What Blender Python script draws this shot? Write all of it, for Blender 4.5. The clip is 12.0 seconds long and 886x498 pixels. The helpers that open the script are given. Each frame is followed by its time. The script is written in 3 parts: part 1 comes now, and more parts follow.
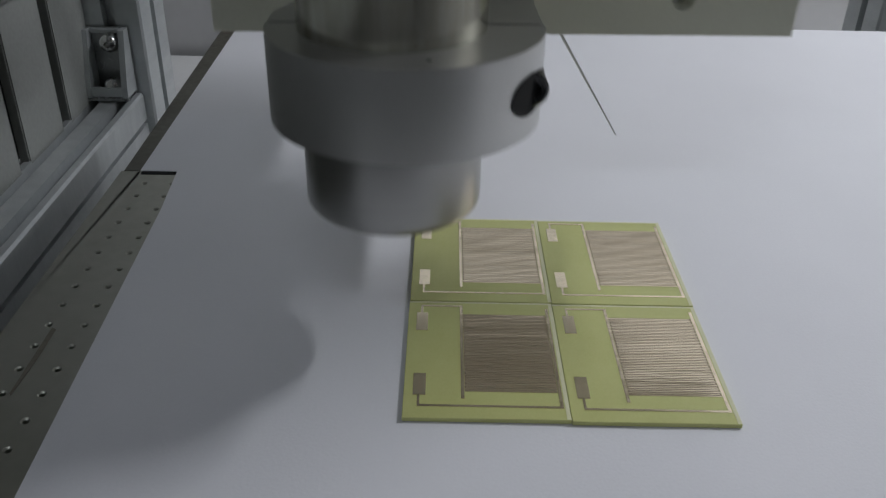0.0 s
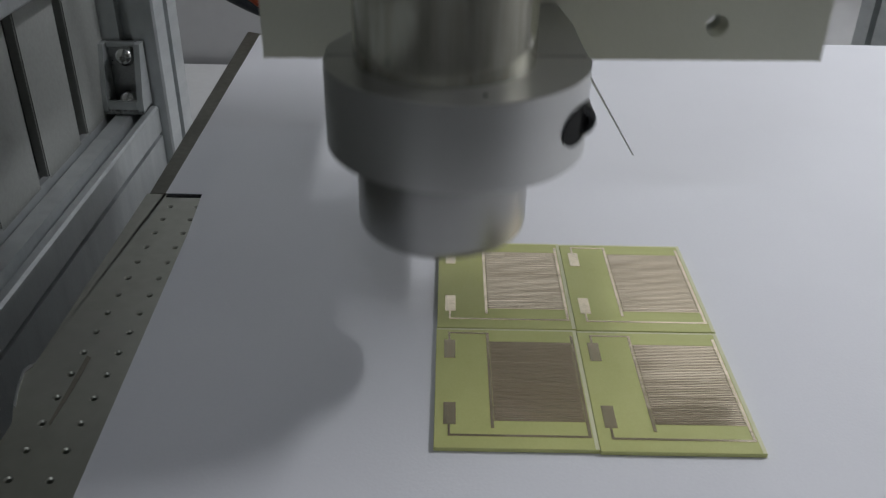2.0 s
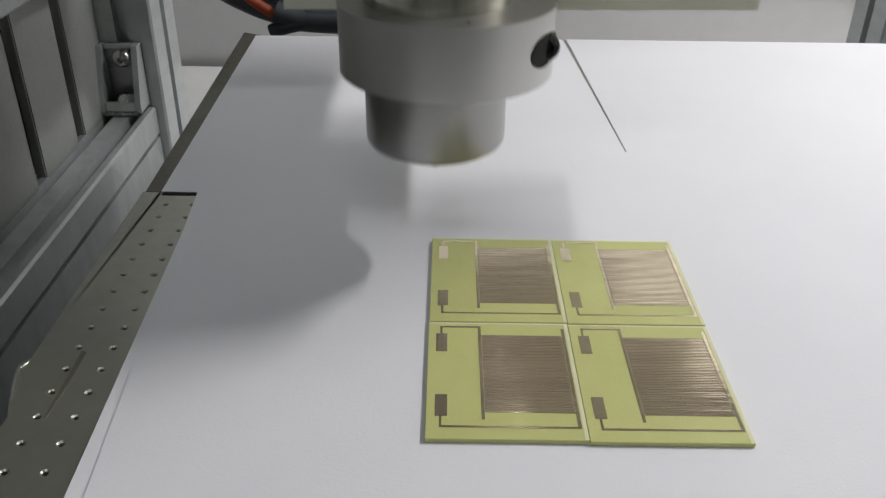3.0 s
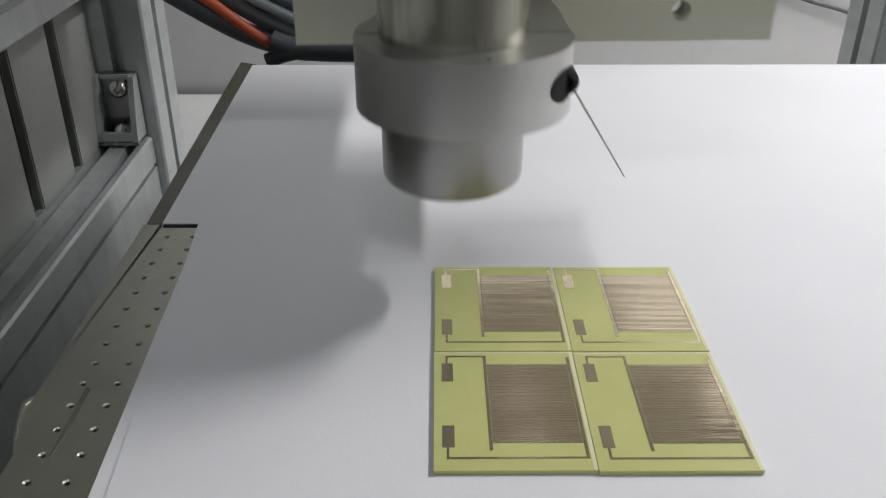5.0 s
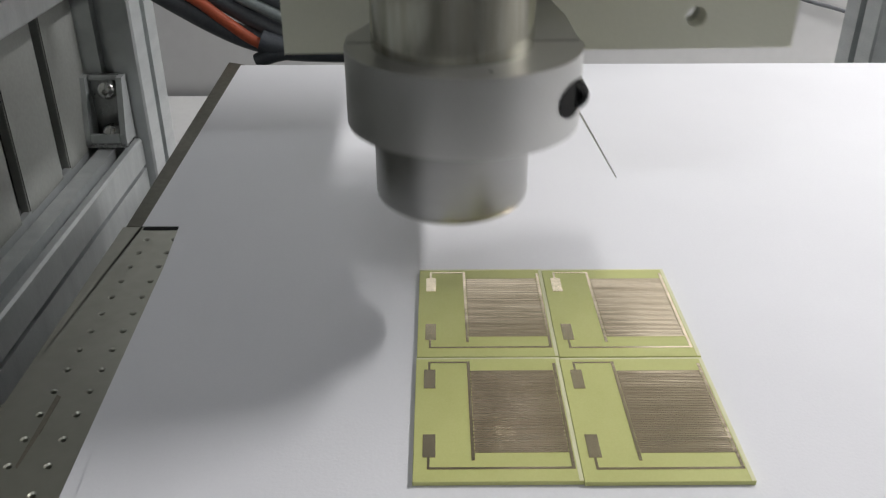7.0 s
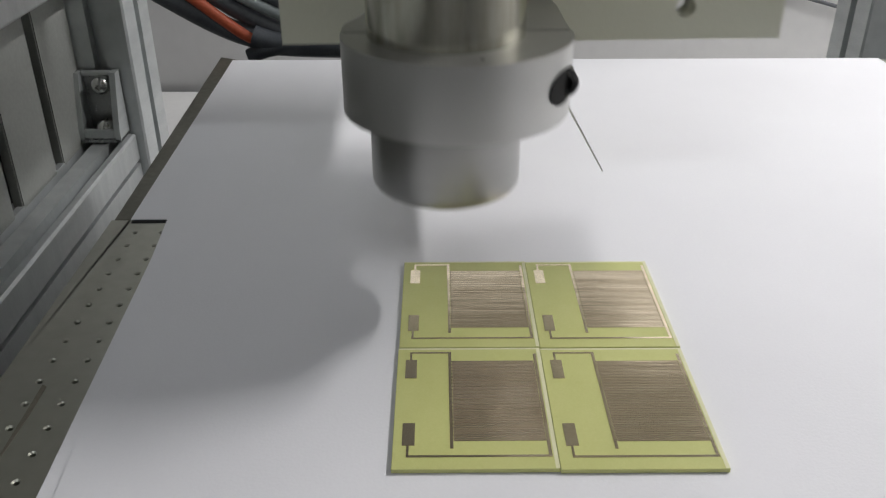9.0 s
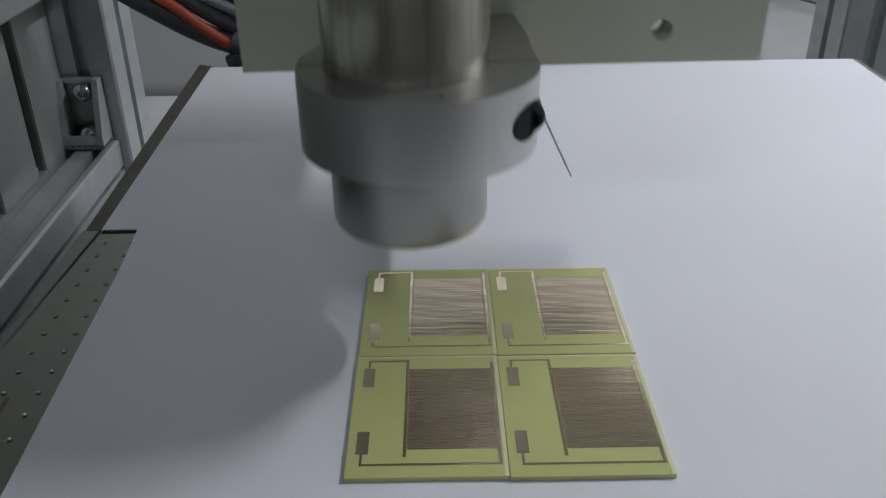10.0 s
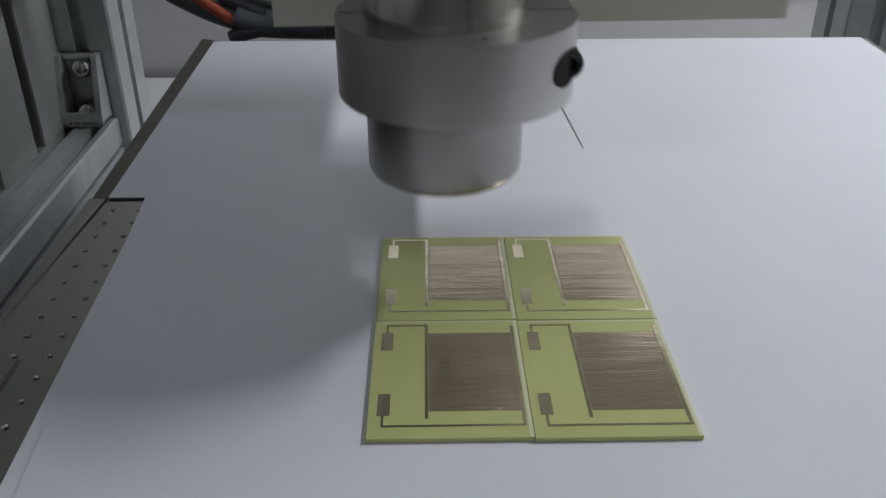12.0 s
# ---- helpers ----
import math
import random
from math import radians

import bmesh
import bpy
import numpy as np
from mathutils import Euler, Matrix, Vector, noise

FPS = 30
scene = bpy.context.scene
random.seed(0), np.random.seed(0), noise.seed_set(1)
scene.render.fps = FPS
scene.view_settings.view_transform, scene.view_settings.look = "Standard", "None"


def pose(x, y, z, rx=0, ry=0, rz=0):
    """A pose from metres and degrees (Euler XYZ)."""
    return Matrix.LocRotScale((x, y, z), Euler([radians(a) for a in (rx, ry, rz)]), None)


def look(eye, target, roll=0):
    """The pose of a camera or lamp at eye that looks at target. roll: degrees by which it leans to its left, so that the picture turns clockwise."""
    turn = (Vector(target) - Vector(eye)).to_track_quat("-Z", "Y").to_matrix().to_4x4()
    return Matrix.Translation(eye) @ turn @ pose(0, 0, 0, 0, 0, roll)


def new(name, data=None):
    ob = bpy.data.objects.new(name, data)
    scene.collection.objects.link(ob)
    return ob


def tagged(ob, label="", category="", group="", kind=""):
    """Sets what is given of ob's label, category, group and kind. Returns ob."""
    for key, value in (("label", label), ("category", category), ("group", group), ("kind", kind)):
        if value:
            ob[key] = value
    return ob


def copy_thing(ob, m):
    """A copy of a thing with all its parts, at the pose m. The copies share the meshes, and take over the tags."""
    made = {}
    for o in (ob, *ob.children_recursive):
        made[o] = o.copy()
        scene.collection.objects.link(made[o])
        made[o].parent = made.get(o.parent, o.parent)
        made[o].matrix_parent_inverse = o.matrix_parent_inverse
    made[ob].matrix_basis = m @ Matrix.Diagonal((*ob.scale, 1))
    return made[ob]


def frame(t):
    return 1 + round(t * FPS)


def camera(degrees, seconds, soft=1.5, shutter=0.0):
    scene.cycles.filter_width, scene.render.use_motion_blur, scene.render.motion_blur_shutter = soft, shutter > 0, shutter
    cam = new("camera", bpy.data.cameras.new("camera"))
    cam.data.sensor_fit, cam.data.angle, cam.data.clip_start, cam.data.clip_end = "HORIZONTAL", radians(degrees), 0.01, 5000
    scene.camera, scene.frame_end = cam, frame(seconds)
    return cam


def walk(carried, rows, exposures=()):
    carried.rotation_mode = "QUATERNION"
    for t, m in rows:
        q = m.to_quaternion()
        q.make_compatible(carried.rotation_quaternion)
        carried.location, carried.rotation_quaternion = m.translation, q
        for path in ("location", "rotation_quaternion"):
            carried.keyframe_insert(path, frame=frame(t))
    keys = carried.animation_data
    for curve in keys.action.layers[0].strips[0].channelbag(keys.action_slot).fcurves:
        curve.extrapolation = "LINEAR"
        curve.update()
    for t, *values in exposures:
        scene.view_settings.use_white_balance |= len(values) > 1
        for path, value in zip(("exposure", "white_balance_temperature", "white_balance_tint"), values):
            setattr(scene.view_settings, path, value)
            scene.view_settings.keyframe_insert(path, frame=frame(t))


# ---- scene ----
cam = camera(53.64, 12.0, soft=1.25, shutter=0.5)
PATH = [
    (0, (0.0102, -0.1999, 0.1782), (0.0113, 0.0584, 0.0257), 1.20),
    (0.5, (0.0083, -0.2070, 0.1799), (0.0095, 0.0511, 0.0269), 1.62),
    (1, (0.0046, -0.1994, 0.1809), (0.0054, 0.0585, 0.0278), 1.49),
    (1.5, (-0.0008, -0.1945, 0.1863), (-0.0005, 0.0636, 0.0333), 1.26),
    (2, (0.0017, -0.1994, 0.1899), (0.0016, 0.0588, 0.0371), 0.98),
    (2.5, (0.0095, -0.2063, 0.1896), (0.0097, 0.0524, 0.0378), 0.79),
    (3, (0.0049, -0.2033, 0.1888), (0.0046, 0.0554, 0.0368), 0.70),
    (5, (0.0014, -0.2023, 0.1918), (0.0031, 0.0600, 0.0462), 0.03),
    (5.5, (0.0008, -0.1939, 0.1918), (0.0025, 0.0684, 0.0461), -0.02),
    (6, (0.0022, -0.1890, 0.1898), (0.0035, 0.0735, 0.0446), 0.06),
    (6.5, (0.0062, -0.1938, 0.1892), (0.0079, 0.0687, 0.0441), -0.01),
    (7, (0.0078, -0.1938, 0.1872), (0.0094, 0.0688, 0.0423), -0.12),
    (9, (0.0143, -0.1976, 0.1872), (0.0159, 0.0645, 0.0413), -0.12),
    (9.5, (0.0194, -0.1991, 0.1906), (0.0207, 0.0628, 0.0443), -0.43),
    (10, (0.0299, -0.1995, 0.1931), (0.0314, 0.0622, 0.0465), -0.70),
    (10.5, (0.0284, -0.2044, 0.1930), (0.0310, 0.0577, 0.0470), -0.68),
    (11, (0.0240, -0.2100, 0.1894), (0.0262, 0.0526, 0.0443), -0.36),
    (11.5, (0.0232, -0.2085, 0.1895), (0.0257, 0.0536, 0.0436), -0.58),
    (12, (0.0196, -0.2001, 0.1814), (0.0242, 0.0603, 0.0325), -0.11),
]
EXPOSURES = [
    (0, -0.54, 6200, 10), (0.5, -0.17, 6480, 10), (1, 0.07, 6520, 10), (1.5, -0.06, 6220, 10), (2, -0.44, 6260, 10),
    (2.5, -0.2, 6440, 10), (3, 0.13, 6640, 10), (3.5, -0.02, 6400, 10), (4, -0.4, 6260, 10), (4.45, -0.2, 6480, 10),
    (4.8, 0.12, 6580, 10), (5, 0.17, 6600, 10), (5.5, 0.06, 6220, 10), (6, -0.4, 6200, 10), (6.5, -0.12, 6460, 10),
    (7, 0.22, 6640, 10), (7.5, 0.06, 6260, 10), (8, -0.4, 6200, 10), (8.45, -0.2, 6500, 10), (8.8, 0.14, 6580, 10),
    (9, 0.18, 6660, 10), (9.5, 0.06, 6200, 10), (10, -0.43, 6140, 10), (10.5, -0.3, 6340, 10), (11, 0.1, 6480, 10),
    (11.5, 0.06, 6280, 10), (12, -0.43, 6140, 10),
]
walk(cam, [(t, look(eye, target, roll)) for t, eye, target, roll in PATH], EXPOSURES)

# ---- world and lamps ----
world = bpy.data.worlds.new("room_world")
world.use_nodes = True
world.node_tree.nodes["Background"].inputs[0].default_value = (0.75, 0.8, 0.9, 1)
world.node_tree.nodes["Background"].inputs[1].default_value = 0.2
scene.world = world


def area_lamp(name, x, y, z, sx, sy, watts, colour, target=None):
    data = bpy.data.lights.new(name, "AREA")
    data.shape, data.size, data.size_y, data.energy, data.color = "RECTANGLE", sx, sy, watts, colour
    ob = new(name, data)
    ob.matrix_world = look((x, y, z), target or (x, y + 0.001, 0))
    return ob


area_lamp("unseen_lamp_light", 1.18, 0.62, 1.20, 0.05, 0.62, 26.5, (0.985, 0.985, 1.0))
# Added fill without a known source, brightening the south-facing plate and frame.
area_lamp("unseen_lamp_light", -0.3, -1.5, 2.05, 1.2, 0.16, 9.5, (0.90, 0.95, 1.0))
# Added bright panel on the back wall for the tin's reflections; no opening there.
area_lamp("added_back_light", 0.25, 0.955, 0.85, 1.25, 0.8, 2.6, (0.93, 0.97, 1.0), (0.25, 0.0, 0.85))


# ---- materials ----
def material(name, colour, rough=0.5, metal=0.0, second=None, scale=20.0, fine=200.0, bump=0.0, spread=0.35,
             rough_spread=0.1, stretch=(1, 1, 1), coat=0.0, object_random=0.0):
    """A surface whose colour and gloss vary at two scales."""
    m = bpy.data.materials.new(name)
    m.use_nodes = True
    n, l = m.node_tree.nodes, m.node_tree.links
    b = n["Principled BSDF"]
    b.inputs["Metallic"].default_value = metal
    b.inputs["Coat Weight"].default_value = coat
    co = n.new("ShaderNodeTexCoord")
    mp = n.new("ShaderNodeMapping")
    mp.inputs["Scale"].default_value = stretch
    l.new(co.outputs["Object"], mp.inputs["Vector"])
    if object_random:
        info, shift = n.new("ShaderNodeObjectInfo"), n.new("ShaderNodeMath")
        shift.operation = "MULTIPLY"
        shift.inputs[1].default_value = object_random
        l.new(info.outputs["Random"], shift.inputs[0])
        l.new(shift.outputs[0], mp.inputs["Location"])
    big, small = n.new("ShaderNodeTexNoise"), n.new("ShaderNodeTexNoise")
    for tex, s in ((big, scale), (small, fine)):
        tex.inputs["Scale"].default_value = s
        tex.inputs["Detail"].default_value = 4
        l.new(mp.outputs[0], tex.inputs["Vector"])
    mixed = n.new("ShaderNodeMath")
    mixed.operation = "MULTIPLY_ADD"
    mixed.inputs[1].default_value = 0.4
    l.new(small.outputs[0], mixed.inputs[0])
    part_big = n.new("ShaderNodeMath")
    part_big.operation = "MULTIPLY"
    part_big.inputs[1].default_value = 0.6
    l.new(big.outputs[0], part_big.inputs[0])
    l.new(part_big.outputs[0], mixed.inputs[2])
    ramp = n.new("ShaderNodeValToRGB")
    second = second or tuple(c * (1 - spread) for c in colour)
    ramp.color_ramp.elements[0].position, ramp.color_ramp.elements[1].position = 0.32, 0.68
    ramp.color_ramp.elements[0].color, ramp.color_ramp.elements[1].color = (*second, 1), (*colour, 1)
    l.new(mixed.outputs[0], ramp.inputs[0])
    l.new(ramp.outputs[0], b.inputs["Base Color"])
    r = n.new("ShaderNodeMapRange")
    r.inputs["From Min"].default_value, r.inputs["From Max"].default_value = 0.3, 0.7
    r.inputs["To Min"].default_value, r.inputs["To Max"].default_value = rough + rough_spread, max(0.03, rough - rough_spread)
    l.new(mixed.outputs[0], r.inputs[0])
    l.new(r.outputs[0], b.inputs["Roughness"])
    if bump:
        bp = n.new("ShaderNodeBump")
        bp.inputs["Strength"].default_value, bp.inputs["Distance"].default_value = bump, 0.0005
        l.new(small.outputs[0], bp.inputs["Height"])
        l.new(bp.outputs[0], b.inputs["Normal"])
    return m


PAPER = material("white_paper", (0.80, 0.80, 0.83), 0.75, second=(0.77, 0.77, 0.80), scale=14, fine=900, bump=0.12)
STEEL_BED = material("perforated_steel", (0.46, 0.455, 0.40), 0.38, 0.9, second=(0.39, 0.385, 0.325), scale=12, fine=160, bump=0.01)
SHADE_DARK = material("shade_dark", (0.012, 0.012, 0.012), 0.95, 0.0, rough_spread=0.03)
BOARD = material("green_yellow_laminate", (0.595, 0.605, 0.25), 0.42, second=(0.535, 0.55, 0.205), scale=45, fine=1500, bump=0.05)
LIT_EDGE = material("lit_laminate_edge", (0.78, 0.77, 0.53), 0.45, second=(0.71, 0.70, 0.45), scale=200, fine=2000)
TIN = material("tinned_copper", (0.76, 0.66, 0.49), 0.2, 0.85, second=(0.65, 0.55, 0.40), scale=60, fine=700, rough_spread=0.08, bump=0.03)
FINGERS = material("streaky_tinned_copper", (0.80, 0.69, 0.53), 0.19, 0.9, second=(0.60, 0.50, 0.36), scale=110, fine=190, stretch=(0.07, 1, 1), rough_spread=0.06, bump=0.5, object_random=3.0)
ETCHED = material("etched_brown_laminate", (0.32, 0.25, 0.165), 0.7, second=(0.26, 0.20, 0.13), scale=90, fine=900)
TURNED = material("turned_steel", (0.36, 0.36, 0.345), 0.30, 0.95, second=(0.325, 0.325, 0.31), scale=8, fine=300, stretch=(0.3, 0.3, 8), rough_spread=0.02, bump=0.01)
# Upright light and dark streaks in the colour stand in for reflections.
POLISHED = material("reflection_streaked_steel", (0.66, 0.65, 0.56), 0.18, 0.95, second=(0.32, 0.31, 0.25), scale=60, fine=220, stretch=(1, 1, 0.15), rough_spread=0.06)
ALU = material("blasted_aluminium", (0.56, 0.56, 0.54), 0.36, 0.88, second=(0.53, 0.53, 0.51), scale=30, fine=1200, rough_spread=0.02)
PLATE = material("olive_anodised_plate", (0.64, 0.64, 0.53), 0.45, 0.15, second=(0.585, 0.59, 0.48), scale=16, fine=700, bump=0.05)
HIDDEN_METAL = material("dark_hidden_metal", (0.34, 0.345, 0.29), 0.5, 0.5, second=(0.29, 0.30, 0.24), scale=16, fine=700, bump=0.05)
FRAME = material("anodised_profile", (0.66, 0.685, 0.685), 0.38, 0.5, second=(0.54, 0.565, 0.57), scale=12, fine=300, stretch=(6, 1, 6), bump=0.04)
PANEL = material("grey_panel", (0.36, 0.37, 0.35), 0.55, second=(0.30, 0.31, 0.29), scale=8, fine=300, bump=0.05)
EDGE = material("dark_edge_steel", (0.17, 0.165, 0.135), 0.45, 0.7, second=(0.13, 0.125, 0.10), scale=30, fine=300)
LINE_METAL = material("dark_line_metal", (0.34, 0.315, 0.255), 0.45, 0.85, fine=900)
GAP_SHADE = material("gap_shade", (0.09, 0.09, 0.085), 0.6)
BLACK = material("black_oxide", (0.018, 0.018, 0.019), 0.25, 0.0)
GUNMETAL = material("dull_dark_steel", (0.14, 0.14, 0.135), 0.3, 0.9, fine=500)
SCREW = material("zinc_screw", (0.88, 0.88, 0.86), 0.2, 1.0, fine=500)
BRACKET_IN = material("die_cast_metal", (0.42, 0.43, 0.43), 0.3, 0.8, fine=500)
RUBBER = material("black_cable_sheath", (0.085, 0.09, 0.10), 0.5, fine=400, bump=0.05)
SLEEVE = material("dark_braided_sleeve", (0.085, 0.095, 0.11), 0.6, scale=60, fine=900, bump=0.2)
ORANGE = material("orange_cable", (0.62, 0.12, 0.05), 0.45, fine=400)
GREYCABLE = material("grey_cable", (0.32, 0.36, 0.36), 0.5, fine=400)
WALL = material("painted_wall", (0.62, 0.615, 0.61), 0.8, second=(0.57, 0.565, 0.565), scale=2.5, fine=60, bump=0.05)
LEDGE = material("white_ledge", (0.78, 0.78, 0.77), 0.7, second=(0.72, 0.72, 0.71), scale=6, fine=100)
TABLE = material("table_top", (0.45, 0.45, 0.44), 0.5, scale=6, fine=200)
BENCH = material("dark_worktop", (0.13, 0.13, 0.125), 0.5, second=(0.10, 0.10, 0.095), scale=6, fine=200)
IVORY = material("ivory_plastic", (0.70, 0.66, 0.55), 0.4, fine=400)


# ---- building helpers ----
def link(name, bm, mat, parent=None, label="", smooth=False):
    mesh = bpy.data.meshes.new(name)
    bmesh.ops.recalc_face_normals(bm, faces=bm.faces[:])
    bm.to_mesh(mesh)
    bm.free()
    mesh.materials.append(mat)
    if smooth:
        for p in mesh.polygons:
            p.use_smooth = True
        mesh.set_sharp_from_angle(angle=radians(38))
    ob = new(name, mesh)
    if parent:
        ob.parent = parent
    if label:
        ob["label"] = label
    return ob


def part(name, bm, mat, parent, label="", smooth=False):
    return link(name, bm, mat, parent, label, smooth)


def empty(name, x=0, y=0, z=0):
    ob = new(name)
    ob.location = (x, y, z)
    return ob


def box(x0, x1, y0, y1, z0, z1, bevel=0.0, segments=2):
    made = bmesh.new()
    bmesh.ops.create_cube(made, size=1)
    for v in made.verts:
        v.co = Vector(((x0 + x1) / 2 + v.co.x * (x1 - x0), (y0 + y1) / 2 + v.co.y * (y1 - y0), (z0 + z1) / 2 + v.co.z * (z1 - z0)))
    if bevel:
        bmesh.ops.bevel(made, geom=made.edges[:], offset=bevel, segments=segments, affect="EDGES")
    return made


def turned(outline, sides=64, centre=(0, 0)):
    """A body of revolution about the z axis from (radius, z) pairs; caps where the radius is zero."""
    bm = bmesh.new()
    rings = []
    for r, z in outline:
        if r <= 0:
            rings.append([bm.verts.new((centre[0], centre[1], z))])
        else:
            rings.append([bm.verts.new((centre[0] + r * math.cos(2 * math.pi * k / sides), centre[1] + r * math.sin(2 * math.pi * k / sides), z)) for k in range(sides)])
    for a, b in zip(rings, rings[1:]):
        for k in range(sides):
            j = (k + 1) % sides
            if len(a) == 1:
                bm.faces.new((a[0], b[k], b[j]))
            elif len(b) == 1:
                bm.faces.new((a[k], a[j], b[0]))
            else:
                bm.faces.new((a[k], a[j], b[j], b[k]))
    return bm


def prism(outline, z0, z1, bevel=0.0):
    """An upright prism over a flat (x, y) outline."""
    bm = bmesh.new()
    low = [bm.verts.new((x, y, z0)) for x, y in outline]
    high = [bm.verts.new((x, y, z1)) for x, y in outline]
    bm.faces.new(low)
    bm.faces.new(high)
    n = len(outline)
    for k in range(n):
        bm.faces.new((low[k], low[(k + 1) % n], high[(k + 1) % n], high[k]))
    if bevel:
        rim = [e for e in bm.edges if abs(e.verts[0].co.z - e.verts[1].co.z) < 1e-7]
        bmesh.ops.bevel(bm, geom=rim, offset=bevel, segments=2, affect="EDGES")
    return bm


def tube(points, radius, sides=12, steps=10):
    """A round cable along a smooth line through the points."""
    pts = [Vector(p) for p in points]
    line = []
    for k in range(len(pts) - 1):
        a, b, c, d = pts[max(k - 1, 0)], pts[k], pts[k + 1], pts[min(k + 2, len(pts) - 1)]
        for s in range(steps):
            u = s / steps
            line.append(0.5 * (2 * b + (c - a) * u + (2 * a - 5 * b + 4 * c - d) * u * u + (3 * b - a - 3 * c + d) * u ** 3))
    line.append(pts[-1])
    bm = bmesh.new()
    rings = []
    side = None
    for k, p in enumerate(line):
        way = (line[min(k + 1, len(line) - 1)] - line[max(k - 1, 0)]).normalized()
        side = way.orthogonal().normalized() if side is None else (side - way * side.dot(way)).normalized()
        up = way.cross(side)
        rings.append([bm.verts.new(p + radius * (math.cos(2 * math.pi * j / sides) * side + math.sin(2 * math.pi * j / sides) * up)) for j in range(sides)])
    for a, b in zip(rings, rings[1:]):
        for j in range(sides):
            bm.faces.new((a[j], a[(j + 1) % sides], b[(j + 1) % sides], b[j]))
    bm.faces.new(rings[0])
    bm.faces.new(rings[-1])
    return bm


def profile(length, w, d, slot=0.011, deep=0.010, slots_w=1, slots_d=1, slot_d=0.0):
    """A slotted aluminium profile along z, w across x and d across y, from z = 0 up."""
    def face(n, size, slot=slot):
        cuts, out = size / n, []
        for k in range(n):
            c = -size / 2 + cuts * (k + 0.5)
            out += [(c - slot / 2, 0), (c - slot / 2, deep), (c + slot / 2, deep), (c + slot / 2, 0)]
        return out
    c = 0.0018
    outline = [(-w / 2, -d / 2 + c), (-w / 2 + c, -d / 2)] + [(a, -d / 2 + b) for a, b in face(slots_w, w)]
    outline += [(w / 2 - c, -d / 2), (w / 2, -d / 2 + c)] + [(w / 2 - b, a) for a, b in face(slots_d, d, slot_d or slot)]
    outline += [(w / 2, d / 2 - c), (w / 2 - c, d / 2)] + [(-a, d / 2 - b) for a, b in face(slots_w, w)]
    outline += [(-w / 2 + c, d / 2), (-w / 2, d / 2 - c)] + [(-w / 2 + b, -a) for a, b in face(slots_d, d, slot_d or slot)]
    return prism(outline, 0, length, 0.0004)


# ---- the room ----
def room():
    for name, b in (("wall_north", box(-3.0, 2.1, 0.96, 1.06, -0.8, 2.1)), ("wall_south", box(-3.0, 2.1, -4.1, -4.0, -0.8, 2.1)),
                    ("wall_west", box(-3.1, -3.0, -4.1, 1.06, -0.8, 2.1)), ("wall_east", box(2.1, 2.2, -4.1, 1.06, -0.8, 2.1))):
        tagged(link(name, b, WALL), "light grey painted room wall", "wall", kind="structure")
    tagged(link("ceiling", box(-3.1, 2.2, -4.1, 1.06, 2.1, 2.2), WALL), "plain light ceiling above the bench", "ceiling", kind="structure")
    tagged(link("floor", box(-3.1, 2.2, -4.1, 1.06, -0.9, -0.8), TABLE), "grey floor under the bench", "floor", kind="structure")


room()


def bench():
    top = tagged(link("workbench", box(-0.75, 0.9, -0.7, 0.95, -0.246, -0.206, 0.003), BENCH), "dark grey worktop under the machine frame", "workbench")
    tagged(link("back_shelf", box(-0.75, 0.9, 0.606, 0.945, -0.206, -0.203, 0.001), LEDGE), "pale board lying on the worktop behind the machine", "board")
    for x in (-0.7, 0.85):
        for y in (-0.65, 0.90):
            part("leg", box(x - 0.03, x + 0.03, y - 0.03, y + 0.03, -0.8, -0.246, 0.002), FRAME, top)


bench()

# ---- the machine frame ----
POST_Y, RAIL_TOP, XI, XO = 0.535, -0.100, -0.246, -0.300
FX = (XI + XO) / 2


def machine_frame():
    frame_thing = tagged(empty("machine_stand", 0, 0, -0.206), "grey anodised aluminium profile frame with slotted posts and rails", "machine stand")
    z0 = 0.206

    def put(name, bm, x, y, z, rx=0, ry=0, rz=0, mat=FRAME, label=""):
        ob = part(name, bm, mat, frame_thing, label)
        ob.matrix_basis = pose(x, y, z + z0, rx, ry, rz)
        return ob
    w = XI - XO
    put("post", profile(0.75, w, 0.066), FX, POST_Y + 0.033, -0.206)
    put("post", profile(0.75, 0.054, 0.066), 0.403, POST_Y + 0.033, -0.206)
    put("lower_rail", profile(1.0, 0.046, 0.104, slot=0.009, slots_w=2, slots_d=2, slot_d=0.004), XO + 0.023, POST_Y - 0.001, RAIL_TOP - 0.053, 90, 0, 0)
    put("upper_rail", profile(1.0, w, 0.05), FX, POST_Y - 0.001, 0.072, 90, 0, 0)
    put("lower_rail", profile(1.0, 0.054, 0.06), 0.403, POST_Y - 0.001, -0.175, 90, 0, 0)
    # side panel of upright boards with open gaps
    for k in range(7):
        y = 0.5415 - 0.0805 * k
        put("panel_board", box(-0.004, 0.004, -0.0325, 0.0325, 0, 0.155, 0.001), XO + 0.003, y - 0.0403, RAIL_TOP - 0.004, mat=PANEL, label="dull grey upright side board")
    # Added dark sheet: its colour gives the gaps between the boards their shade.
    put("gap_shade_sheet", box(-0.003, 0.003, -0.62, 0.0, 0, 0.155), XO - 0.010, 0.53, RAIL_TOP - 0.004, mat=GAP_SHADE, label="dark sheet added for the shade in the gaps")


machine_frame()


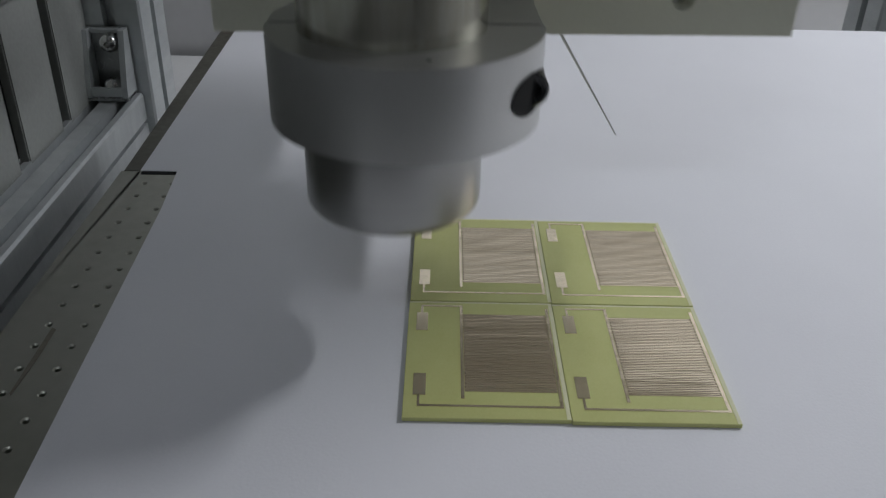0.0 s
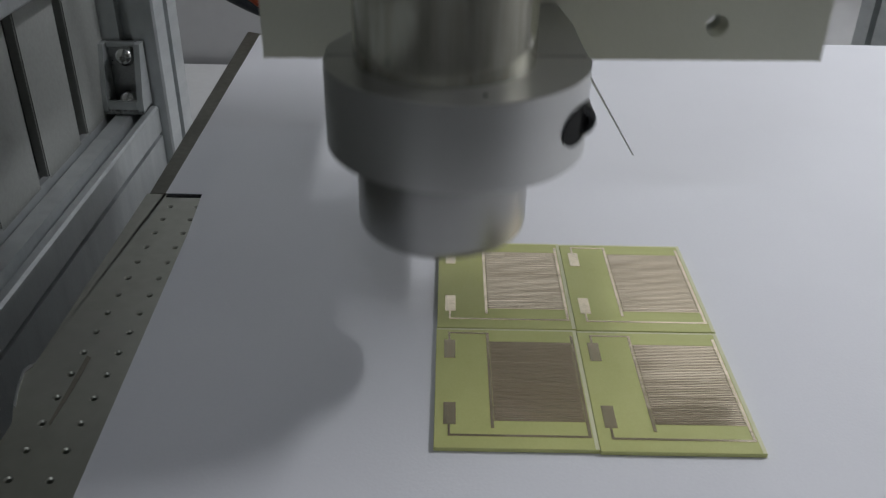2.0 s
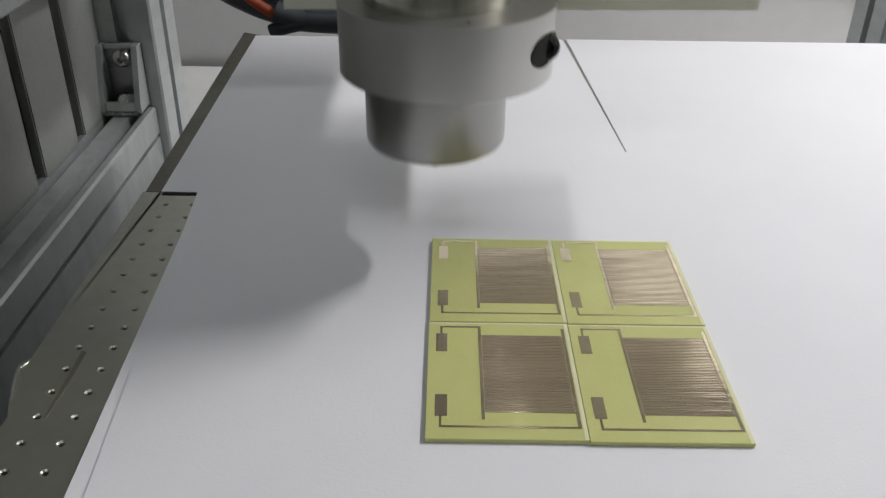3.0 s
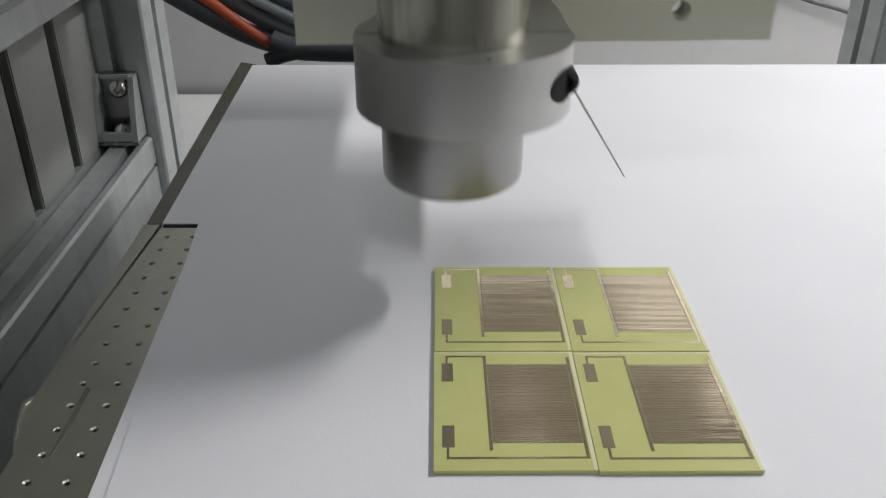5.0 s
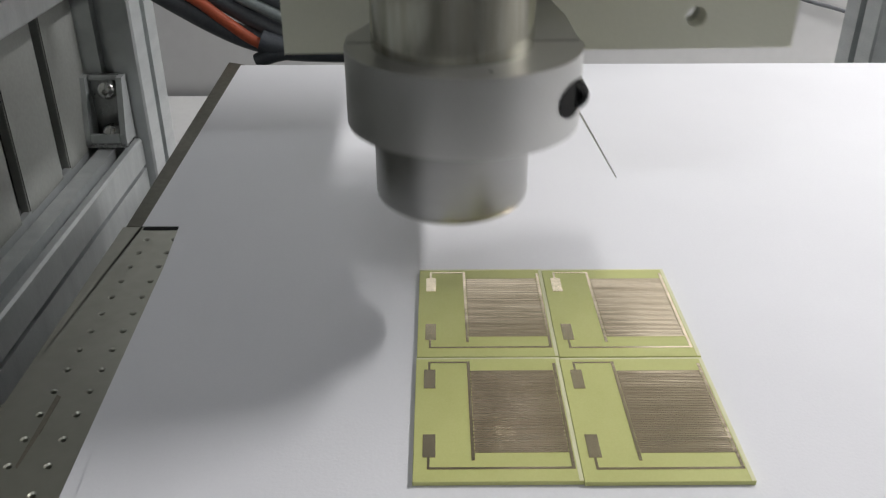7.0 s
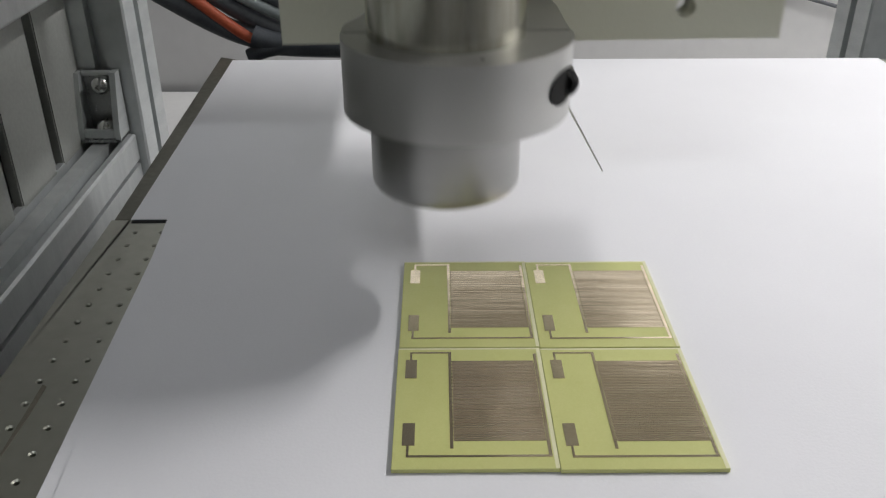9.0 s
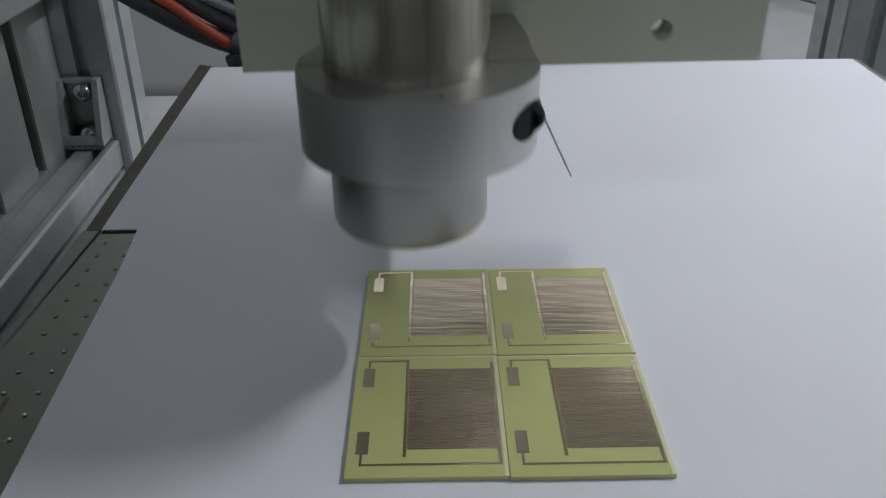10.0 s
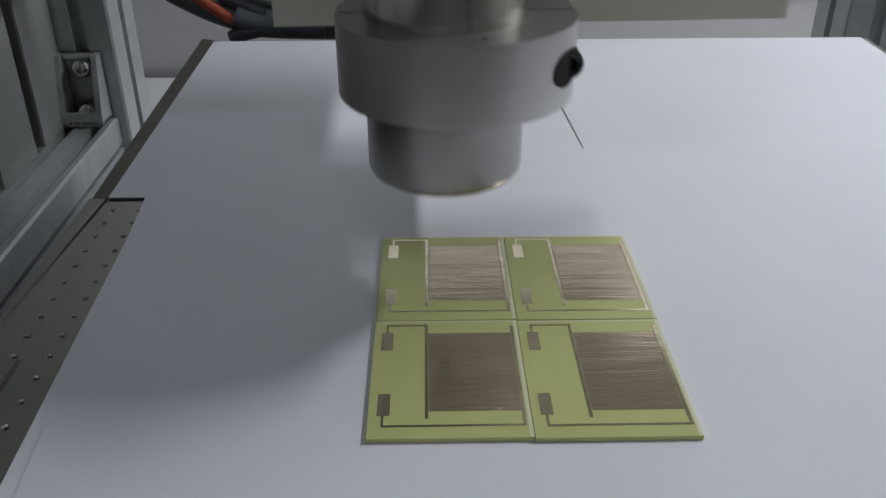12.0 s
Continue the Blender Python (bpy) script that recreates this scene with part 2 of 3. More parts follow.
def corner_bracket():
    """Cast corner bracket with two bolts, on the rail against the post."""
    b = tagged(empty("corner_bracket", FX - 0.003, POST_Y, RAIL_TOP), "cast aluminium corner bracket with two bright bolts", "bracket")
    wide, size, deep, thick = 0.036, 0.058, 0.026, 0.004
    part("post_flange", box(-wide / 2, wide / 2, -thick, 0, 0, size, 0.0008), BRACKET_IN, b)
    part("rail_flange", box(-wide / 2, wide / 2, -deep, -thick, 0, thick, 0.0008), BRACKET_IN, b)
    for s in (-1, 1):
        bm = bmesh.new()
        x0, x1 = sorted((s * wide / 2, s * (wide / 2 - 0.005)))
        tri = [(-thick * 0.5, 0.002), (-deep, 0.002), (-deep, 0.012), (-0.013, size), (-thick * 0.5, size)]
        for x in (x0, x1):
            bm.faces.new([bm.verts.new((x, y, z)) for y, z in tri])
        bm.verts.ensure_lookup_table()
        n = len(tri)
        for k in range(n):
            bm.faces.new([bm.verts[i] for i in (k, (k + 1) % n, n + (k + 1) % n, n + k)])
        part("gusset", bm, FRAME, b)
    inner = wide / 2 - 0.0052
    part("rim", box(-inner, inner, -0.008, -thick - 0.0002, size - 0.004, size, 0.0008), FRAME, b)
    part("rim", box(-inner, inner, -deep, -deep + 0.004, thick + 0.0002, 0.012, 0.0008), FRAME, b)
    for place, rx in (((0.004, -thick, 0.047), 90), ((0.004, -0.017, thick), 0)):
        bolt = part("bolt", turned([(0, 0.0102), (0.0022, 0.0102), (0.0026, 0.0144)] + [(0.0082 * math.cos(0.16 * k), 0.0074 + 0.0074 * math.sin(0.16 * k)) for k in range(7, -1, -1)] + [(0.0082, 0.0), (0, 0)], 28), SCREW, b, "bright zinc bolt", True)
        bolt.matrix_basis = pose(*place, rx, 0, 0)


corner_bracket()


# ---- bed and paper ----
BED_TOP = -0.0016
HX, HY, PITCH, BACK = -0.1250, 0.0480, 0.01228, 0.4205


def bed():
    ob = tagged(empty("machine_bed", 0.1, 0.1, -0.012), "dark steel perforated bed plate under white paper", "machine bed")

    def put(name, bm, mat, label="", under=None):
        o = part(name, bm, mat, under or ob, label)
        if not under:
            o.location = (-0.1, -0.1, 0.012)
        return o
    x_in = HX + 1.5 * PITCH
    y0, y1 = HY - 12.5 * PITCH, HY + 10.5 * PITCH
    xl = -0.1365
    # drilled strip along the open edge
    bm = bmesh.new()
    seg = 16
    r_out, r_in = 0.0015, 0.0009
    for i in range(2):
        for j in range(23):
            cx, cy, h = HX + i * PITCH, y0 + (j + 0.5) * PITCH, PITCH / 2
            sq = []
            for k in range(seg):
                a = 2 * math.pi * k / seg
                c, s = math.cos(a), math.sin(a)
                f = h / max(abs(c), abs(s))
                sq.append(bm.verts.new((cx + f * c, cy + f * s, BED_TOP)))
            rims = []
            for r, z in ((r_out, BED_TOP), (r_in, BED_TOP - 0.0005), (r_in, BED_TOP - 0.006)):
                rims.append([bm.verts.new((cx + r * math.cos(2 * math.pi * k / seg), cy + r * math.sin(2 * math.pi * k / seg), z)) for k in range(seg)])
            for a, b in zip([sq] + rims, rims):
                for k in range(seg):
                    bm.faces.new((a[k], a[(k + 1) % seg], b[(k + 1) % seg], b[k]))
            bm.faces.new(rims[-1])
    bmesh.ops.remove_doubles(bm, verts=bm.verts[:], dist=1e-5)
    put("drilled_strip", bm, STEEL_BED)
    x_out = HX - 0.5 * PITCH
    bm = prism([(x_out, y0), (x_out, y1), (x_in, y1), (x_in, y0), (0.338, y0), (0.338, BACK), (-0.1302, BACK), (-0.1302, 0.1710), (xl - 0.003, 0.1710), (xl - 0.003, 0.0415), (xl - 0.004, 0.0405), (xl - 0.0055, 0.037), (xl - 0.004, 0.029), (xl - 0.001, 0.019), (xl + 0.002, 0.011), (xl + 0.002, y0)], BED_TOP - 0.008, BED_TOP)
    steel = put("plate", bm, STEEL_BED)
    put("edge_strip", prism([(-0.1382, 0.1711), (-0.1304, 0.1711), (-0.1304, BACK + 0.004), (-0.1436, BACK + 0.010)], BED_TOP - 0.008, BED_TOP + 0.0003, 0.0002), EDGE, "dark steel strip along the bed edge")
    burr = [(xl - 0.004, 0.0405), (xl - 0.0055, 0.037), (xl - 0.004, 0.029), (xl - 0.001, 0.019)]
    put("burr", prism(burr + [(x + 0.0012, y - 0.001) for x, y in reversed(burr)], BED_TOP, BED_TOP + 0.0004), SCREW, "bright worn burr on the plate edge", steel)
    put("dark_line", prism([(-0.1232, 0.046), (-0.1214, 0.045), (-0.1212, 0.028), (-0.1220, 0.010), (-0.1228, 0.011), (-0.1230, 0.030)], BED_TOP, BED_TOP + 0.0002), LINE_METAL, "darker line along the holes", steel)
    # Thin dark strip laid on the plate, painted for shade beside the paper edge.
    put("slot", box(-0.1295, -0.1120, 0.1678, 0.1707, BED_TOP, BED_TOP + 0.0003), SHADE_DARK, "dark strip painted for the shade at the paper's edge", steel)
    bm = box(xl + 0.004, 0.33, y0 + 0.004, 0.415, BED_TOP - 0.020, BED_TOP - 0.0085)
    put("under_plate", bm, FRAME)
    for x in (0.0, 0.2):
        put("support_beam", box(x - 0.02, x + 0.02, y0, 0.40, -0.206, BED_TOP - 0.0205), FRAME)


bed()


def sheet(outline, z0, z1, label, dx=0.0):
    """One sheet of paper with slightly wavy surface."""
    bm = bmesh.new()
    a, b, c, d = [Vector(p) for p in outline]
    n = 24
    grid = []
    for i in range(n + 1):
        row = []
        for j in range(n + 1):
            u, v = i / n, j / n
            p = a.lerp(b, u).lerp(d.lerp(c, u), v)
            lift = 0.00006 * noise.noise(Vector((p.x * 25 + dx, p.y * 25, dx)))
            row.append(bm.verts.new((p.x, p.y, z1 + lift)))
        grid.append(row)
    for i in range(n):
        for j in range(n):
            bm.faces.new((grid[i][j], grid[i + 1][j], grid[i + 1][j + 1], grid[i][j + 1]))
    edge = bmesh.ops.extrude_edge_only(bm, edges=[e for e in bm.edges if e.is_boundary])
    for g in edge["geom"]:
        if isinstance(g, bmesh.types.BMVert):
            g.co.z = z0
    return tagged(link("paper_sheet", bm, PAPER, smooth=True), label, "paper sheet", "paper on the bed")


sheet([(-0.1305, 0.171), (0.1035, 0.169), (0.0890, 0.4220), (-0.1335, 0.4225)], BED_TOP, -0.0011, "white paper sheet covering the back of the bed", 1.0)
sheet([(0.1037, 0.169), (0.336, 0.15), (0.3335, 0.4215), (0.0915, 0.4220)], BED_TOP, -0.0010, "white paper sheet beside another at a narrow gap", 2.0)
sheet([(-0.0988, -0.115), (0.328, -0.115), (0.330, 0.190), (-0.1130, 0.200)], -0.0009, -0.0006, "lower white paper sheet with its edge showing", 3.0)
sheet([(-0.0898, -0.115), (0.336, -0.115), (0.336, 0.220), (-0.1170, 0.223)], -0.0005, -0.0001, "large white paper sheet under the circuit boards", 4.0)

# ---- circuit boards ----
BW, BD, BT = 0.0510, 0.0621, 0.0016


def circuit_board():
    b = tagged(empty("circuit_board"), "yellow-green bare circuit board with interdigitated tinned comb electrodes", "circuit board", "boards laid edge to edge")
    part("substrate", box(0.00002, BW - 0.00002, 0.00002, BD - 0.00002, 0, BT, 0.00015, 1), BOARD, b)
    z0, z1 = BT + 0.00003, BT + 0.00012

    def strip(x0, x1, y0, y1):
        return box(x0 * BW, x1 * BW, y0 * BD, y1 * BD, z0, z1)
    lx0, lx1, rx0, rx1 = 0.352, 0.372, 0.945, 0.966
    low, high, n = 0.20, 0.875, 48
    part("etched_field", box((lx1 + 0.003) * BW, (rx0 - 0.003) * BW, low * BD, high * BD, BT - 0.0002, BT + 0.00006), ETCHED, b, "brown etched laminate between the fingers")
    step = (high - low) / n
    left, right = [(lx0, 0.145), (lx1, 0.145)], [(rx1, 0.098), (rx0, 0.098)]
    for k in range(n):
        y = low + step * k
        if k % 2:
            left += [(lx1, y), (rx0 - 0.012, y), (rx0 - 0.012, y + step * 0.60), (lx1, y + step * 0.60)]
        else:
            right += [(rx0, y), (lx1 + 0.012, y), (lx1 + 0.012, y + step * 0.60), (rx0, y + step * 0.60)]
    left += [(lx1, 0.960), (0.085, 0.960), (0.085, 0.885), (0.100, 0.885), (0.100, 0.946), (lx0, 0.946)]
    right += [(rx0, 0.94), (rx1, 0.94)]
    right = [(0.100, 0.098)] + right[1:] + [(rx1, 0.083), (0.085, 0.083), (0.085, 0.17), (0.100, 0.17)]
    part("left_comb", prism([(x * BW, y * BD) for x, y in left], z0, z1), FINGERS, b)
    part("right_comb", prism([(x * BW, y * BD) for x, y in right], z0, z1), FINGERS, b)
    # Pale band along two edges: raw laminate colour plus the bevel's painted glint.
    margin = prism([(0.002 * BW, 0.985 * BD), (0.974 * BW, 0.985 * BD), (0.974 * BW, 0.003 * BD), (0.998 * BW, 0.003 * BD), (0.998 * BW, 0.998 * BD), (0.002 * BW, 0.998 * BD)], BT - 0.0002, BT + 0.00005)
    part("lit_edge_band", margin, LIT_EDGE, b, "pale laminate edge with its bright glint painted in")
    part("contact_pad", strip(0.057, 0.135, 0.715, 0.885), TIN, b)
    part("contact_pad", strip(0.057, 0.135, 0.168, 0.338), TIN, b)
    return b


first_board = circuit_board()
first_board.location = (-0.0003, -0.0001, 0)
copy_thing(first_board, pose(0.05078, -0.0006, 0, 0, 0, 0))
copy_thing(first_board, pose(-0.0001, 0.0626, 0, 0, 0, 0))
copy_thing(first_board, pose(0.05098, 0.0622, 0, 0, 0, 0))


# ---- the moving head ----
def moving_head():
    head = tagged(empty("plasma_head"), "steel plasma nozzle head clamped to an olive-grey mounting plate", "machine head")
    rt, zt = 0.0271, 0.050
    out = [(0, zt + 0.001), (0.004, zt + 0.001), (0.0045, zt), (rt - 0.004, zt)]
    out += [(rt - 0.004 + 0.004 * math.sin(a), zt + 0.004 - 0.004 * math.cos(a)) for a in (0.4, 0.8, 1.2, math.pi / 2)]
    out += [(rt, 0.0805)]
    nozzle = part("nozzle", turned(out, 96), TURNED, head, "turned steel nozzle sleeve", True)
    part("jet_tip", turned([(0, 0.0390), (0.0014, 0.0390), (0.0019, 0.0400), (0.0019, 0.0512)], 20), BLACK, nozzle, "small dark jet tip", True)
    # clamp: round front cap and square-backed rear half
    cx, rc = 0.0038, 0.0400
    arc = [(cx + rc * math.cos(a), rc * math.sin(a)) for a in [math.pi + math.pi * k / 48 for k in range(49)]]
    front = arc + [(cx + rc, 0.0006), (cx - rc, 0.0006)]
    part("clamp_cap", prism(front, 0.0803, 0.1062, 0.0009), ALU, head, "blasted aluminium clamp cap", True)
    back = [(cx - rc, 0.0007), (cx + rc, 0.0007), (cx + rc, 0.034), (cx + rc - 0.001, 0.0598), (cx - rc + 0.010, 0.0598), (cx - rc + 0.008, 0.025), (cx - rc, 0.012)]
    part("clamp_block", prism(back, 0.0803, 0.1062, 0.0009), ALU, head, "blasted aluminium clamp block")
    # clamp screw; a dark patch on the round cap paints its bore's shade
    sx, sz, sr, skin = 0.0345, 0.0930, 0.0058, rc + 0.0004
    bm, rings, sides = bmesh.new(), [], 36
    for f in (0.05, 0.35, 0.65, 0.85, 1.0):
        ring = []
        for k in range(sides):
            a = 2 * math.pi * k / sides
            x = min(sx + f * sr * math.cos(a), skin * 0.9995)
            ring.append(bm.verts.new((cx + x, -math.sqrt(skin ** 2 - x ** 2), sz + f * sr * math.sin(a))))
        rings.append(ring)
    rings.append([bm.verts.new((v.co.x - 0.0008, v.co.y + 0.004, v.co.z)) for v in rings[-1]])
    bm.faces.new(rings[0])
    for u, v in zip(rings, rings[1:]):
        for k in range(sides):
            bm.faces.new((u[k], u[(k + 1) % sides], v[(k + 1) % sides], v[k]))
    part("bore_shade_patch", bm, SHADE_DARK, head, "dark patch painted for the shade inside a screw hole", True)
    screw = part("clamp_screw", turned([(0, 0.0020), (0.0024, 0.0020), (0.0028, 0.0046), (0.0043, 0.0050), (0.0050, 0.0043), (0.0051, -0.010)], 32), BLACK, head, "black socket-head clamp screw", True)
    screw.matrix_basis = Matrix.Translation((cx + sx + 0.0002, -0.0148, sz + 0.0006)) @ Matrix.Rotation(radians(90), 4, "X")
    rb = 0.0273
    body = part("body_cylinder", turned([(rb, 0.100), (rb, 0.1388), (rb - 0.0004, 0.1402), (rb - 0.0013, 0.1412), (rb - 0.0026, 0.1416)], 96), POLISHED, head, "polished steel body cylinder with painted reflection streaks", True)
    part("top_face", turned([(rb - 0.0026, 0.1416), (rb - 0.0045, 0.1420), (0, 0.1420)], 96), ALU, body, "dull grey top face of the cylinder", True)
    # fittings on top
    part("hose_fitting", turned([(0.009, 0.1422), (0.009, 0.152), (0.0105, 0.152), (0.0105, 0.165), (0.006, 0.167), (0.006, 0.20), (0, 0.20)], 24), TURNED, head, "grey hose fitting", smooth=True).location = (0.002, 0.006, 0)
    part("cable_gland", turned([(0.0085, 0.1422), (0.0085, 0.150), (0.0105, 0.151), (0.0105, 0.168), (0.006, 0.171), (0.006, 0.21), (0, 0.21)], 24), BLACK, head, "black cable gland", smooth=True).location = (0.0165, 0.002, 0)
    part("cable_gland", turned([(0.006, 0.1422), (0.006, 0.150), (0.0075, 0.151), (0.0075, 0.168), (0.005, 0.171), (0.005, 0.21), (0, 0.21)], 24), BLACK, head, "black cable gland", smooth=True).location = (-0.0150, 0.006, 0)
    part("small_fitting", turned([(0.0022, 0.1422), (0.0022, 0.146), (0.0030, 0.146), (0.0030, 0.150), (0, 0.150)], 16), TURNED, head, smooth=True).location = (-0.0065, 0.001, 0)
    part("orange_lead", tube([(0.0165, 0.0, 0.169), (0.022, -0.004, 0.160), (0.031, -0.004, 0.1515), (0.039, 0.0, 0.1485), (0.0445, 0.010, 0.155), (0.048, 0.03, 0.19)], 0.0034), ORANGE, head, "orange cable lead", True)
    part("ivory_plug", tube([(0.0425, 0.004, 0.1505), (0.048, 0.0045, 0.1490), (0.056, 0.006, 0.1495), (0.061, 0.012, 0.156), (0.064, 0.03, 0.18)], 0.0036), IVORY, head, "ivory cable plug", True)
    for x, y in ((0.010, -0.0325),):
        part("pin_hole", turned([(0.0009, 0.1063), (0.0006, 0.10635), (0, 0.10625)], 12), GUNMETAL, head).location = (x, y, 0)
    # mounting plate with countersunk holes
    px0, px1, pz0, pz1, py0, py1 = -0.0645, 0.1426, 0.0855, 0.165, 0.060, 0.070
    holes = [(0.1015, 0.0985, 0.0042), (-0.0435, 0.1345, 0.0052), (0.1140, 0.1335, 0.0052)]
    hx, hz, hr = holes[0]
    bm = bmesh.new()
    rim = [bm.verts.new((x, py0, z)) for x, z in ((px0, pz0), (px1, pz0), (px1, pz1), (px0, pz1))]
    bore = [bm.verts.new((hx + hr * math.cos(math.pi * k / 16), py0, hz + hr * math.sin(math.pi * k / 16))) for k in range(32)]
    loops = [bm.edges.new((ring[k], ring[(k + 1) % len(ring)])) for ring in (rim, bore) for k in range(len(ring))]
    faces = [f for f in bmesh.ops.triangle_fill(bm, use_beauty=True, edges=loops)["geom"] if isinstance(f, bmesh.types.BMFace)]
    moved = bmesh.ops.extrude_face_region(bm, geom=faces)["geom"]
    for v in moved:
        if isinstance(v, bmesh.types.BMVert):
            v.co.y = py1
    plate = part("mounting_plate", bm, PLATE, head, "olive-grey anodised mounting plate with a through hole")
    boss = part("threaded_boss", turned([(hr, 0.0), (hr, 0.006), (hr + 0.003, 0.006), (hr + 0.003, 0.0)], 32), HIDDEN_METAL, plate, smooth=True)
    boss.matrix_basis = pose(hx, py1 + 0.0062, hz, 90, 0, 0)
    # Unseen blocks and wings, added to shape the head's shadow and the boards' reflections.
    part("shadow_block", box(-0.058, 0.106, 0.0702, 0.176, 0.114, 0.30, 0.002), HIDDEN_METAL, head, "unseen dark grey block added to shape shadow and reflections")
    part("shadow_block", box(-0.058, 0.150, 0.1762, 0.290, 0.196, 0.30, 0.002), HIDDEN_METAL, head, "unseen dark grey block added to shape shadow and reflections")
    part("shadow_top_block", box(-0.06, 0.15, 0.090, 0.385, 0.302, 0.42, 0.004), PANEL, head, "unseen grey block added on top to cast shadow")
    part("shadow_wing", box(0.1062, 0.205, 0.0710, 0.0900, 0.146, 0.300, 0.002), HIDDEN_METAL, head)
    part("shadow_wing", box(-0.270, -0.0582, 0.0710, 0.0900, 0.146, 0.300, 0.002), HIDDEN_METAL, head)
    # Dark grey discs on the plate stand in for two shaded holes.
    for x, z, r in holes[1:]:
        rim = part("plate_hole_disc", turned([(r, 0.0), (r, 0.0005), (r * 0.86, 0.0008), (r * 0.8, 0.0004), (r * 0.45, 0.0003), (r * 0.4, 0.0001), (0, 0.0001)], 28), GUNMETAL, plate, smooth=True)
        rim.matrix_basis = pose(x, py0 - 0.0001, z, 90, 0, 0)
    return head


head = moving_head()


# ---- cables ----
def cable_bundle():
    c = tagged(empty("cable_bundle", -0.1, 0.5, 0), "bundle of black, orange and grey cables hanging behind the bed", "cable bundle")
    runs = (
        ("black_cable", RUBBER, 0.0085, 0.0, [(-0.36, 0.135), (-0.274, 0.078), (-0.228, 0.049), (-0.193, 0.027), (-0.160, 0.008), (-0.133, -0.003), (-0.100, -0.009), (-0.055, -0.010), (0.03, -0.013)]),
        ("orange_cable", ORANGE, 0.0045, -0.006, [(-0.33, 0.128), (-0.242, 0.070), (-0.207, 0.049), (-0.177, 0.031), (-0.153, 0.012), (-0.131, -0.003), (-0.100, -0.0095), (-0.055, -0.011), (0.01, -0.014)]),
        ("black_cable", RUBBER, 0.0070, 0.002, [(-0.32, 0.128), (-0.229, 0.070), (-0.194, 0.049), (-0.162, 0.030), (-0.133, 0.012), (-0.104, -0.001), (-0.077, -0.004), (-0.03, -0.006)]),
        ("grey_cable", GREYCABLE, 0.0045, 0.0, [(-0.29, 0.122), (-0.204, 0.066), (-0.173, 0.048), (-0.140, 0.029), (-0.107, 0.013), (-0.081, 0.001), (-0.055, -0.006)]),
        ("black_cable", RUBBER, 0.0060, 0.004, [(-0.27, 0.118), (-0.187, 0.066), (-0.155, 0.049), (-0.123, 0.031), (-0.093, 0.016), (-0.068, 0.006), (-0.041, 0.000), (0.03, -0.004)]))
    runs += (("cable_sleeve", SLEEVE, 0.0090, -0.007, [(-0.130, -0.001), (-0.112, -0.0068), (-0.085, -0.0085), (-0.06, -0.009)]),
             ("cable_sleeve", SLEEVE, 0.0118, -0.002, [(-0.106, -0.0062), (-0.070, -0.0076), (0.03, -0.0080)]),
             ("cable_tail", SLEEVE, 0.0062, -0.010, [(-0.134, -0.0165), (-0.122, -0.0115), (-0.106, -0.0080)]))
    for name, mat, r, dy, line in runs:
        part(name, tube([(x + 0.1, dy - 0.008, z) for x, z in line], r), mat, c, smooth=True)


cable_bundle()


def wall_wire():
    tagged(link("wall_wire", tube([(0.40, 0.955, -0.045), (0.467, 0.956, -0.074), (0.522, 0.956, -0.090), (0.566, 0.956, -0.100), (0.64, 0.956, -0.105)], 0.0025), RUBBER, smooth=True), "thin dark wire along the wall", "wire")


wall_wire()


